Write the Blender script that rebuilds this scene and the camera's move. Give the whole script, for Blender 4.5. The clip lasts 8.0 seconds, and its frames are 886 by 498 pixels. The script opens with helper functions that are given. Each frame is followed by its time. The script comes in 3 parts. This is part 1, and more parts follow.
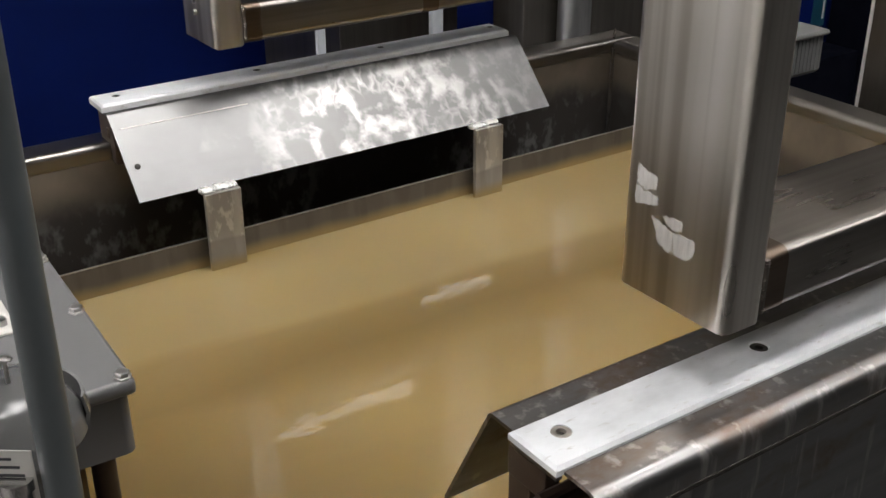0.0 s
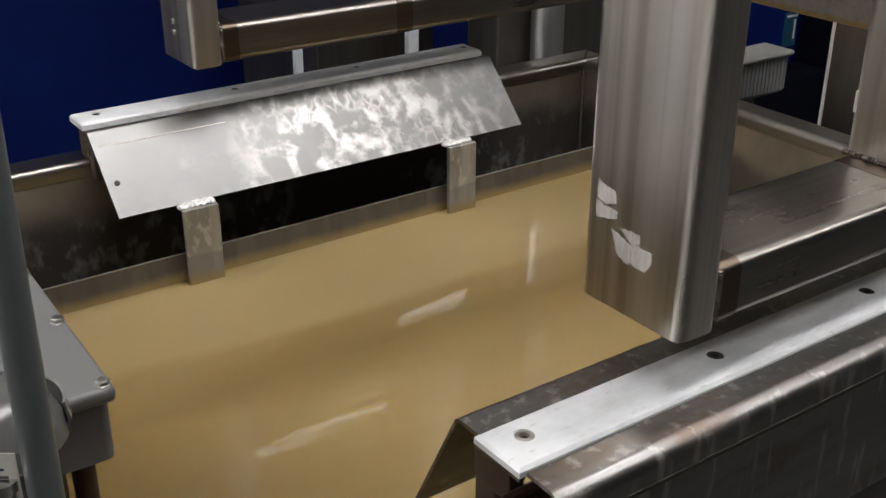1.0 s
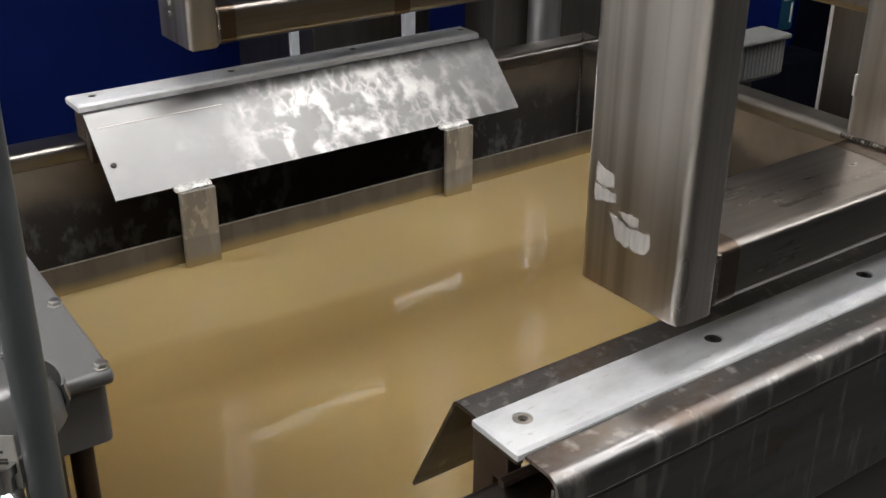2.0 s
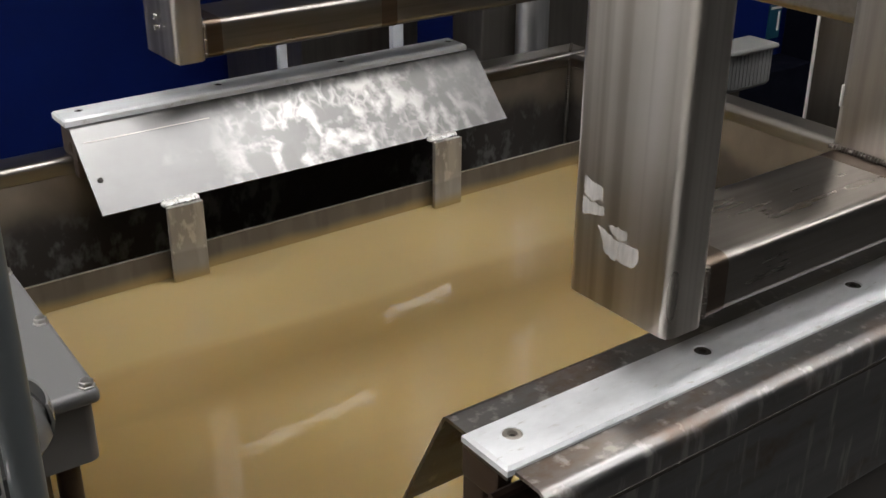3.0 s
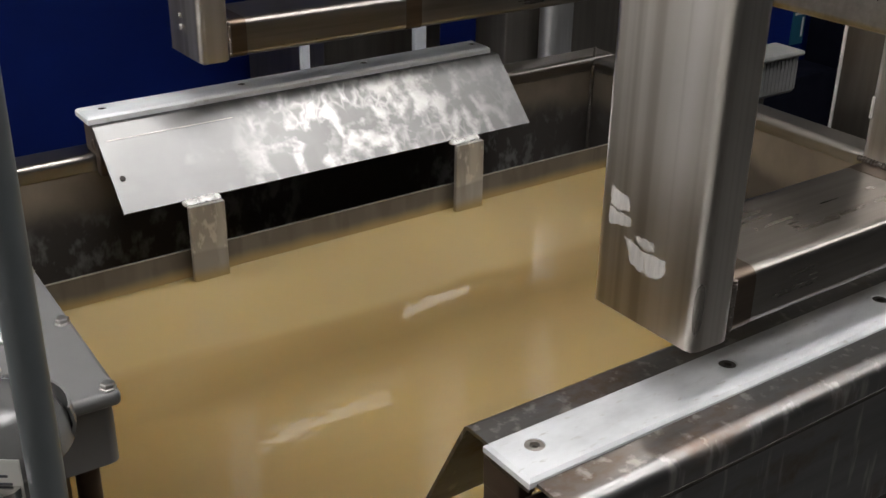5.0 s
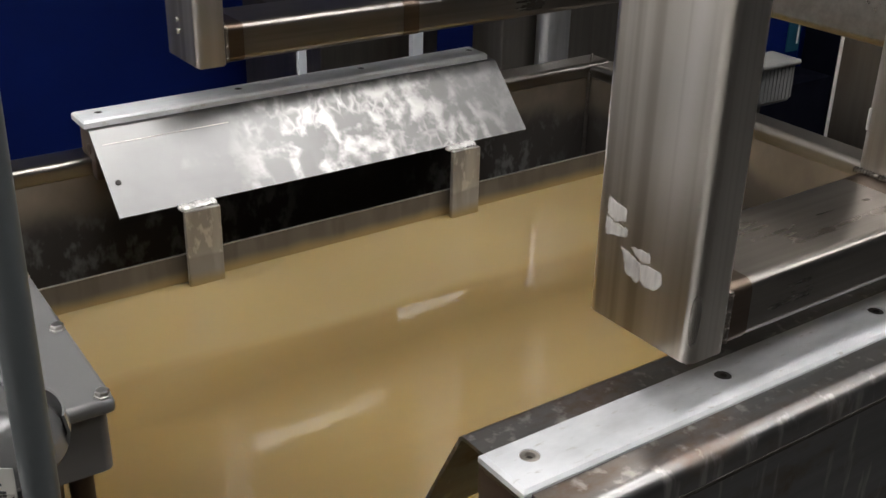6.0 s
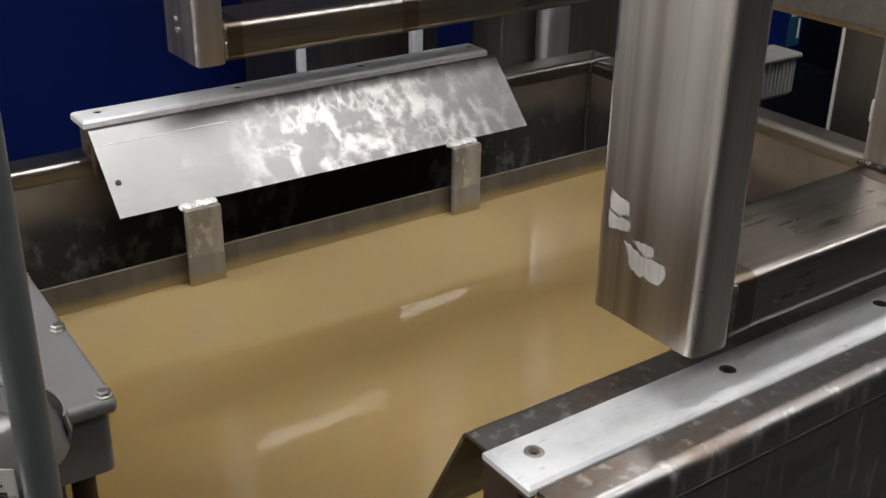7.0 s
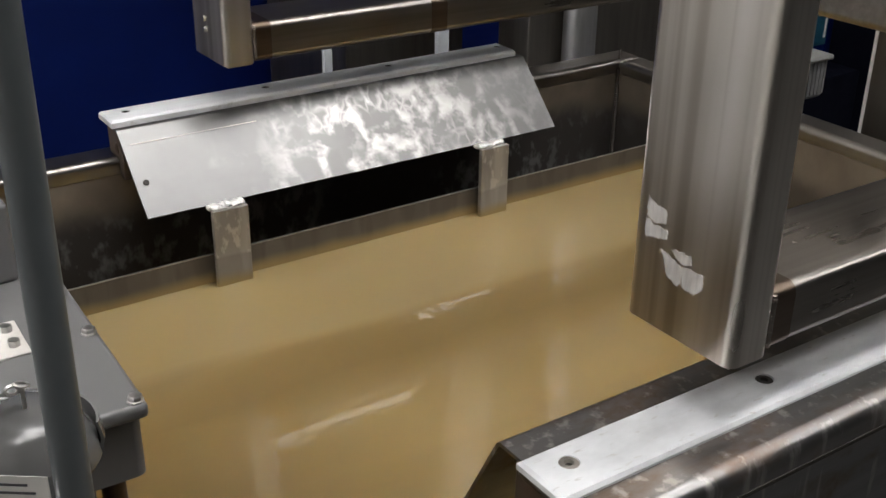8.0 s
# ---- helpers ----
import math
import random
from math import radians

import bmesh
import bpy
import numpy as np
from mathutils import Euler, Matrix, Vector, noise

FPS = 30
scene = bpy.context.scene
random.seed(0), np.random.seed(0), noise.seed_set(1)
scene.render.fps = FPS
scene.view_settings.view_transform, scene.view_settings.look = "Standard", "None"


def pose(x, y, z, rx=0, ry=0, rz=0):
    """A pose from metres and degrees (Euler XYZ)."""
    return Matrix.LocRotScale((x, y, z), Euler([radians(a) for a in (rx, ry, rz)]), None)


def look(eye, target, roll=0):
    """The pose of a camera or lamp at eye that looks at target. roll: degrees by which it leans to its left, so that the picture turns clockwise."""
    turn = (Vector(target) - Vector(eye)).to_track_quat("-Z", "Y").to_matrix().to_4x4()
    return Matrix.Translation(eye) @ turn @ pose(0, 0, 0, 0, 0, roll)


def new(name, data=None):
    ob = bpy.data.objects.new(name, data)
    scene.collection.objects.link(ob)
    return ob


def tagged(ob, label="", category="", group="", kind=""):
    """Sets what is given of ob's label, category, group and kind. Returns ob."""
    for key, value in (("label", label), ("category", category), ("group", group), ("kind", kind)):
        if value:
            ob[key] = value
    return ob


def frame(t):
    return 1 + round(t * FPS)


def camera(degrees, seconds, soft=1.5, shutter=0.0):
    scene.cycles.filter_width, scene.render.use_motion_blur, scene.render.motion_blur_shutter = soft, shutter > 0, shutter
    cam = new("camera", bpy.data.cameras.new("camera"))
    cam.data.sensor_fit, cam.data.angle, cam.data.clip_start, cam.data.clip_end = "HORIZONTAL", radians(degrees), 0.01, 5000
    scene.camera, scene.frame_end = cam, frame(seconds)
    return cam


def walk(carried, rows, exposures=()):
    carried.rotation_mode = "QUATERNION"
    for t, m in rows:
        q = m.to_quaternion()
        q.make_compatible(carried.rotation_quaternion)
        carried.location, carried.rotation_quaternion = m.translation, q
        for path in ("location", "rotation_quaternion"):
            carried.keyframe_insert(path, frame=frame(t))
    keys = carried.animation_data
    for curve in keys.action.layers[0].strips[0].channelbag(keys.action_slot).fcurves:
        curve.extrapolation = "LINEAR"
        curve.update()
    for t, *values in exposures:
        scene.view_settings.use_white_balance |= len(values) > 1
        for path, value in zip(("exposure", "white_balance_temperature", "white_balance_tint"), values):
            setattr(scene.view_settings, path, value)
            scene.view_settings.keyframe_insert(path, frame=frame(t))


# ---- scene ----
cam = camera(43.5, 8.0)
PATH = [
    (0, (-0.001, -0.012, 1.511), (1.006, 1.475, 0.631), -0.2),
    (0.3, (-0.006, -0.027, 1.515), (1.027, 1.437, 0.625), 1.0),
    (0.5, (-0.007, -0.03, 1.519), (1.021, 1.434, 0.625), 1.0),
    (0.7, (-0.013, -0.041, 1.527), (1.026, 1.435, 0.665), 0.5),
    (1, (-0.012, -0.043, 1.522), (1.032, 1.435, 0.671), 0.2),
    (1.2, (-0.012, -0.043, 1.522), (1.022, 1.42, 0.633), 0.5),
    (2.3, (-0.014, -0.038, 1.521), (1.035, 1.422, 0.644), 0.3),
    (2.5, (-0.009, -0.036, 1.519), (1.04, 1.423, 0.639), 0.1),
    (3, (-0.009, -0.038, 1.523), (1.053, 1.421, 0.66), 0.2),
    (3.5, (-0.006, -0.031, 1.528), (1.049, 1.432, 0.665), 1.0),
    (4, (-0.004, -0.026, 1.526), (1.035, 1.446, 0.657), 1.3),
    (4.5, (-0.004, -0.025, 1.525), (1.034, 1.445, 0.652), 1.2),
    (4.7, (-0.007, -0.028, 1.525), (1.03, 1.447, 0.659), 0.8),
    (5.8, (-0.011, -0.027, 1.531), (1.035, 1.445, 0.671), 1.3),
    (6, (-0.009, -0.025, 1.53), (1.038, 1.446, 0.67), 1.4),
    (6.5, (-0.009, -0.021, 1.527), (1.038, 1.451, 0.67), 1.3),
    (7, (-0.007, -0.022, 1.526), (1.037, 1.45, 0.664), 0.8),
    (7.5, (-0.008, -0.018, 1.528), (1.028, 1.457, 0.66), 1.3),
    (8, (-0.01, -0.007, 1.529), (1.005, 1.482, 0.66), 0.8),
]
walk(cam, [(t, look(eye, target, roll)) for t, eye, target, roll in PATH],
     exposures=((0.0, 0.16), (0.5, 0.06), (1.0, 0.05), (8.0, 0.05)))

# ---- world and lights ----
world = bpy.data.worlds.new("world")
scene.world = world
world.use_nodes = True
world.node_tree.nodes["Background"].inputs[0].default_value = (0.02, 0.022, 0.025, 1)
world.node_tree.nodes["Background"].inputs[1].default_value = 0.3

LAMP_POWER = 17.5
TUBE_POWER = 2.6
LAMP_COLOUR = (1.0, 0.975, 0.968, 1)


# ---- materials ----
class Nodes:
    """A material and short ways to wire it."""

    def __init__(self, name):
        self.mat = bpy.data.materials.new(name)
        self.mat.use_nodes = True
        self.tree = self.mat.node_tree
        self.bsdf = self.tree.nodes["Principled BSDF"]
        self.out = self.tree.nodes["Material Output"]

    def add(self, kind, **inputs):
        n = self.tree.nodes.new(kind)
        for k, v in inputs.items():
            self.plug(n, k.replace("_", " "), v)
        return n

    def plug(self, node, socket, v):
        if isinstance(v, bpy.types.NodeSocket):
            self.tree.links.new(v, node.inputs[socket])
        else:
            node.inputs[socket].default_value = v

    def noise(self, scale, stretch=(1, 1, 1), detail=4.0, rough=0.55, where="Object", distort=0.0):
        co = self.tree.nodes.new("ShaderNodeTexCoord")
        mp = self.add("ShaderNodeMapping", Vector=co.outputs[where], Scale=stretch)
        n = self.add("ShaderNodeTexNoise", Vector=mp.outputs[0], Scale=scale, Detail=detail, Roughness=rough, Distortion=distort)
        return n.outputs[0]

    def ramp(self, fac, *stops):
        r = self.tree.nodes.new("ShaderNodeValToRGB")
        el = r.color_ramp.elements
        while len(el) < len(stops):
            el.new(0.5)
        for e, (p, c) in zip(el, stops):
            e.position = p
            e.color = (c, c, c, 1) if isinstance(c, (int, float)) else (*c, 1)
        self.tree.links.new(fac, r.inputs[0])
        return r.outputs[0]

    def mix(self, fac, a, b, how="MIX"):
        m = self.tree.nodes.new("ShaderNodeMix")
        m.data_type, m.blend_type = "RGBA", how
        for k, v in ((0, fac), (6, a), (7, b)):
            if isinstance(v, bpy.types.NodeSocket):
                self.tree.links.new(v, m.inputs[k])
            else:
                m.inputs[k].default_value = (*v, 1) if isinstance(v, tuple) else v
        return m.outputs[2]

    def math(self, how, a, b=0.5):
        m = self.tree.nodes.new("ShaderNodeMath")
        m.operation = how
        for k, v in enumerate((a, b)):
            if isinstance(v, bpy.types.NodeSocket):
                self.tree.links.new(v, m.inputs[k])
            else:
                m.inputs[k].default_value = v
        return m.outputs[0]

    def bump(self, height, strength, distance=0.001):
        b = self.add("ShaderNodeBump", Height=height, Strength=strength, Distance=distance)
        self.tree.links.new(b.outputs[0], self.bsdf.inputs["Normal"])

    def set(self, **inputs):
        for k, v in inputs.items():
            if isinstance(v, tuple) and len(v) == 3 and k != "Subsurface_Radius":
                v = (*v, 1)
            self.plug(self.bsdf, k.replace("_", " "), v)
        return self.mat


TAN = (0.32, 0.229, 0.095)
LEVEL = 0.888          # the liquid's surface
WEIR = 0.9265          # the top of the inner weir plate
STAIN = 0.876


def steel(name, base=(0.52, 0.49, 0.45), rough=(0.26, 0.45), stretch=(60, 60, 2), dirt=(0.16, 0.12, 0.085), dirty=0.35, spots=0.0, metal=1.0, relief=0.12, rust=0.0):
    n = Nodes(name)
    grain = n.noise(6.0, stretch, 5.0, 0.6)
    cloud = n.noise(9.0, (1, 1, 1), 4.0, 0.6)
    wide = n.noise(3.0, tuple(max(0.6, v ** 0.35) for v in stretch), 3.0, 0.55)
    tone = n.ramp(grain, (0.3, tuple(0.78 * c for c in base)), (0.7, tuple(min(1, 1.12 * c) for c in base)))
    soil = n.ramp(wide, (0.48, 0.0), (0.72, dirty))
    tone = n.mix(soil, tone, dirt)
    r = n.ramp(grain, (0.3, rough[0]), (0.75, rough[1]))
    r = n.mix(0.5, r, n.ramp(cloud, (0.35, rough[0]), (0.65, rough[1])))
    if rust:
        crust = n.math("MULTIPLY", n.ramp(n.noise(16.0, (0.5, 1, 1), 5.0, 0.65), (0.5, 0.0), (0.64, rust)), n.ramp(n.noise(90.0, (1, 1, 1), 3.0, 0.6), (0.35, 0.5), (0.6, 1.0)))
        tone = n.mix(crust, tone, (0.2, 0.125, 0.075))
        r = n.mix(crust, r, (0.65, 0.65, 0.65))
    if spots:
        drip = n.ramp(n.noise(70.0, (1, 1, 0.16), 3.0, 0.6), (0.56, 0.0), (0.68, spots))
        tone = n.mix(drip, tone, (0.6, 0.58, 0.54))
        r = n.mix(drip, r, (0.6, 0.6, 0.6))
    n.bump(n.mix(0.5, grain, cloud), relief)
    return n.set(Base_Color=tone, Roughness=r, Metallic=metal)


def brushed_column(name):
    """Box tube with soft upright streaks, a brown haze and paler rubbed tracks."""
    n = Nodes(name)
    fine = n.noise(75.0, (1, 1, 0.003), 2.0, 0.5)
    broad = n.noise(24.0, (1, 1, 0.006), 2.0, 0.5)
    haze = n.noise(5.0, (1, 1, 0.5), 3.0, 0.5)
    drip = n.noise(40.0, (1, 1, 0.03), 1.0, 0.5)
    tone = n.ramp(broad, (0.0, (0.5, 0.465, 0.415)), (0.4, (0.7, 0.66, 0.605)), (0.6, (0.92, 0.885, 0.83)), (1.0, (0.99, 0.96, 0.91)))
    tone = n.mix(n.ramp(fine, (0.0, 0.0), (0.48, 0.08), (0.66, 0.75), (1.0, 0.95)), tone, (0.42, 0.375, 0.32))
    tone = n.mix(n.ramp(haze, (0.1, 0.0), (0.95, 0.55)), tone, (0.46, 0.42, 0.36))
    tone = n.mix(n.ramp(drip, (0.0, 0.0), (0.5, 0.1), (0.68, 0.7), (1.0, 0.9)), tone, (0.92, 0.88, 0.85))
    r = n.ramp(broad, (0.1, 0.18), (0.9, 0.33))
    r = n.mix(n.ramp(haze, (0.1, 0.0), (0.95, 0.6)), r, (0.42, 0.42, 0.42))
    n.bump(fine, 0.03)
    return n.set(Base_Color=tone, Roughness=r, Metallic=1.0)


def marked_sheet(name):
    """Rolled sheet with dried water marks: pale broken rings round smooth ovals, and fine crumbs of scale."""
    n = Nodes(name)
    at = n.tree.nodes.new("ShaderNodeNewGeometry").outputs["Position"]
    shake = n.add("ShaderNodeTexNoise", Vector=at, Scale=26.0, Detail=3.0).outputs["Color"]
    moved = n.mix(0.03, at, shake, "ADD")
    flat = n.add("ShaderNodeMapping", Vector=moved, Scale=(1.0, 0.55, 0.55)).outputs[0]
    cell = n.add("ShaderNodeTexVoronoi", Vector=flat, Scale=30.0)
    cell.feature = "DISTANCE_TO_EDGE"
    small = n.add("ShaderNodeTexVoronoi", Vector=flat, Scale=75.0)
    small.feature = "DISTANCE_TO_EDGE"
    along = n.add("ShaderNodeSeparateXYZ", Vector=at).outputs[0]
    wander = n.math("MULTIPLY", n.math("SUBTRACT", n.noise(9.0, (1, 1, 1), 3.0, 0.5), 0.5), 0.3)
    where = n.add("ShaderNodeMapRange", Value=n.math("ADD", along, wander), From_Min=0.5, From_Max=0.62).outputs[0]
    ends = n.add("ShaderNodeMapRange", Value=n.math("ADD", along, n.math("MULTIPLY", wander, 0.5)), From_Min=0.95, From_Max=0.84, To_Min=0.25).outputs[0]
    where = n.math("MULTIPLY", where, ends)
    broken = n.ramp(n.noise(30.0, (1, 1, 1), 3.0, 0.6), (0.42, 0.0), (0.58, 1.0))
    ring = n.math("MULTIPLY", n.ramp(cell.outputs["Distance"], (0.0, 1.0), (0.1, 0.75), (0.22, 0.0)), n.math("MULTIPLY", broken, where))
    crumb = n.math("MULTIPLY", n.ramp(small.outputs["Distance"], (0.0, 0.8), (0.2, 0.0)), n.math("MULTIPLY", n.ramp(n.noise(15.0, (1, 1, 1), 3.0, 0.6), (0.5, 0.0), (0.66, 0.8)), where))
    scale = n.math("MAXIMUM", ring, crumb)
    oval = n.math("MULTIPLY", n.ramp(cell.outputs["Distance"], (0.16, 0.0), (0.3, 1.0)), where)
    grain = n.noise(8.0, (2, 14, 14), 4.0, 0.6)
    cloud = n.noise(7.0, (1, 1, 1), 4.0, 0.6)
    tone = n.ramp(cloud, (0.3, (0.145, 0.144, 0.142)), (0.7, (0.18, 0.179, 0.176)))
    tone = n.mix(n.math("MULTIPLY", oval, 0.5), tone, (0.14, 0.138, 0.134))
    # Real marks, with the tone raised to paint in some of the missing highlight.
    tone = n.mix(n.math("MULTIPLY", scale, 0.62), tone, (0.56, 0.55, 0.53))
    r = n.ramp(grain, (0.3, 0.34), (0.7, 0.42))
    r = n.mix(n.math("MULTIPLY", oval, 0.6), r, (0.3, 0.3, 0.3))
    r = n.mix(scale, r, (0.36, 0.36, 0.36))
    n.bump(n.math("ADD", n.math("MULTIPLY", scale, 0.5), n.math("MULTIPLY", cloud, 0.6)), 0.25, 0.002)
    return n.set(Base_Color=tone, Roughness=r, Metallic=1.0)


def wet_steel(name, wet=(0.085, 0.077, 0.07), dry=(0.27, 0.228, 0.178), metal=0.45):
    """Tank steel: dark and wet low down with pale dried splashes, a brown dry film higher up."""
    n = Nodes(name)
    grain = n.noise(6.0, (8, 8, 8), 5.0, 0.6)
    cloud = n.noise(7.0, (1, 1, 0.6), 5.0, 0.62)
    drip = n.ramp(n.noise(42.0, (1, 1, 0.6), 3.0, 0.6), (0.52, 0.0), (0.64, 0.45))
    where = n.ramp(n.noise(3.5, (1, 1, 1), 2.0, 0.5), (0.45, 0.0), (0.6, 1.0))
    geo = n.tree.nodes.new("ShaderNodeNewGeometry")
    z = n.add("ShaderNodeSeparateXYZ", Vector=geo.outputs["Position"]).outputs[2]
    edge = n.math("ADD", z, n.math("MULTIPLY", n.math("SUBTRACT", cloud, 0.5), 0.12))
    up = n.add("ShaderNodeMapRange", Value=edge, From_Min=STAIN + 0.06, From_Max=STAIN + 0.1)
    up.interpolation_type = "SMOOTHSTEP"
    low = n.add("ShaderNodeMapRange", Value=z, From_Min=STAIN + 0.085, From_Max=STAIN + 0.05).outputs[0]
    film = n.ramp(cloud, (0.35, dry), (0.7, tuple(0.55 * c for c in dry)))
    tone = n.mix(up.outputs[0], wet, film)
    splash = n.math("MULTIPLY", n.math("MULTIPLY", drip, low), where)
    tone = n.mix(splash, tone, (0.42, 0.42, 0.41))
    n.bump(grain, 0.1)
    r = n.mix(up.outputs[0], (0.38, 0.38, 0.38), (0.55, 0.55, 0.55))
    return n.set(Base_Color=tone, Roughness=r, Metallic=metal)


def plain(name, colour, rough=0.5, metal=0.0, vary=0.12, scale=14.0, relief=0.05, coat=0.0):
    n = Nodes(name)
    a = n.noise(scale, (1, 1, 1), 5.0, 0.6)
    b = n.noise(scale * 9, (1, 1, 1), 3.0, 0.6)
    tone = n.ramp(a, (0.3, tuple(c * (1 - vary) for c in colour)), (0.7, tuple(min(1.0, c * (1 + vary)) for c in colour)))
    n.bump(b, relief)
    return n.set(Base_Color=tone, Roughness=n.ramp(a, (0.3, rough * 0.85), (0.7, min(1.0, rough * 1.15))), Metallic=metal, Coat_Weight=coat)


COLUMN_STEEL = brushed_column("column_steel")
POST_STEEL = steel("post_steel", (0.5, 0.475, 0.445), (0.3, 0.42), (16, 16, 0.3), dirty=0.5)
BEAM_STEEL = steel("beam_steel", (0.29, 0.272, 0.25), (0.25, 0.36), (0.5, 16, 16), dirty=0.5)
GUARD_STEEL = marked_sheet("guard_steel")
APRON_STEEL = steel("apron_steel", (0.23, 0.232, 0.237), (0.3, 0.4), (0.6, 12, 12), dirt=(0.22, 0.195, 0.17), dirty=0.45, spots=0.55, rust=0.6)
RIM_STEEL = steel("rim_steel", (0.27, 0.255, 0.235), (0.28, 0.42), (0.8, 0.8, 10), dirty=0.4)
DARK_STEEL = steel("dark_steel", (0.2, 0.185, 0.165), (0.35, 0.55), (10, 10, 0.5), dirty=0.5)
RUST_STEEL = steel("rusty_bracket_steel", (0.1, 0.075, 0.06), (0.4, 0.65), (4, 4, 4), dirt=(0.05, 0.022, 0.012), dirty=0.9, metal=0.4, relief=0.5)
TINT_STEEL = steel("heat_tinted_steel", (0.15, 0.115, 0.088), (0.3, 0.45), (0.5, 16, 16), dirt=(0.08, 0.05, 0.03), dirty=0.8)
TANK_STEEL = wet_steel("tank_steel")

WELD = steel("weld_bead", (0.22, 0.2, 0.18), (0.35, 0.5), (30, 30, 30), dirt=(0.1, 0.06, 0.035), dirty=0.6, relief=0.4)
SCREW_STEEL = steel("screw_steel", (0.5, 0.47, 0.43), (0.4, 0.55), (20, 20, 20), dirty=0.3)
GROUND_PATCH = steel("ground_patch_steel", (0.8, 0.785, 0.76), (0.35, 0.5), (10, 40, 6), dirt=(0.4, 0.37, 0.33), dirty=0.6, relief=0.5, metal=0.25)
CHROME = steel("bolt_steel", (0.55, 0.54, 0.52), (0.35, 0.5), (20, 20, 20), dirty=0.25)
GLAND = steel("gland_steel", (0.7, 0.69, 0.67), (0.18, 0.3), (20, 20, 20), dirty=0.2)
PIPE_CHROME = steel("bright_pipe_steel", (0.85, 0.85, 0.86), (0.32, 0.42), (10, 10, 0.5), dirty=0.1)
BLACK = plain("black_rubber", (0.012, 0.012, 0.012), 0.6)
# Near black that stands for the shade inside holes and gaps.
HOLE = plain("recess_black", (0.03, 0.025, 0.02), 0.7)
GREY_PAINT = plain("grey_enamel", (0.165, 0.164, 0.164), 0.42, vary=0.05, relief=0.06)
PIPE_PAINT = plain("grey_pipe_paint", (0.088, 0.1, 0.104), 0.38, vary=0.1, relief=0.04)
GREY_PLASTIC = plain("grey_plastic", (0.11, 0.11, 0.108), 0.22, vary=0.05, relief=0.02)
LIP_PLASTIC = plain("pale_lip_plastic", (0.2, 0.2, 0.195), 0.18, vary=0.05, relief=0.02)
PALE_ENCLOSURE = plain("pale_grey_plastic", (0.5, 0.51, 0.48), 0.4, vary=0.05)
GREY_LID = plain("pale_lid_plastic", (0.16, 0.16, 0.155), 0.45, vary=0.05)
LABEL = plain("label_paper", (0.66, 0.64, 0.6), 0.5, vary=0.06)
INK = plain("label_ink", (0.06, 0.06, 0.065), 0.6)
WHITE_BAR = plain("white_bar_paint", (0.5, 0.53, 0.56), 0.5)
BLUE = plain("blue_panel_paint", (0.0005, 0.0065, 0.068), 0.6, vary=0.4, scale=1.6)
BLUE.node_tree.nodes["Principled BSDF"].inputs["Specular IOR Level"].default_value = 0.15
NAVY = plain("navy_enamel", (0.0012, 0.0018, 0.006), 0.7)
NAVY.node_tree.nodes["Principled BSDF"].inputs["Specular IOR Level"].default_value = 0.12
TEAL = plain("teal_label", (0.01, 0.06, 0.1), 0.4)
CONCRETE = plain("concrete_floor", (0.05, 0.048, 0.045), 0.6, vary=0.25, scale=3.0)
WALL_PAINT = plain("pale_wall_paint", (0.82, 0.81, 0.79), 0.8, vary=0.06, scale=1.5)
DARK_WALL = plain("dark_wall_paint", (0.07, 0.07, 0.07), 0.8, vary=0.2, scale=1.5)
CEILING = plain("ceiling_sheet", (0.3, 0.3, 0.295), 0.8, vary=0.1, scale=1.5)


def strip_material():
    """White plastic, scuffed, with grey soiling that thickens here and there."""
    n = Nodes("white_plastic")
    soil = n.noise(6.0, (1, 2, 1), 5.0, 0.6)
    fine = n.noise(60.0, (1, 3, 1), 4.0, 0.6)
    tone = n.ramp(soil, (0.42, (0.78, 0.8, 0.815)), (0.7, (0.46, 0.475, 0.49)))
    tone = n.mix(n.ramp(fine, (0.62, 0.0), (0.72, 0.6)), tone, (0.42, 0.4, 0.36))
    n.bump(fine, 0.08)
    return n.set(Base_Color=tone, Roughness=n.ramp(soil, (0.4, 0.28), (0.7, 0.42)))


WHITE_PLASTIC = strip_material()


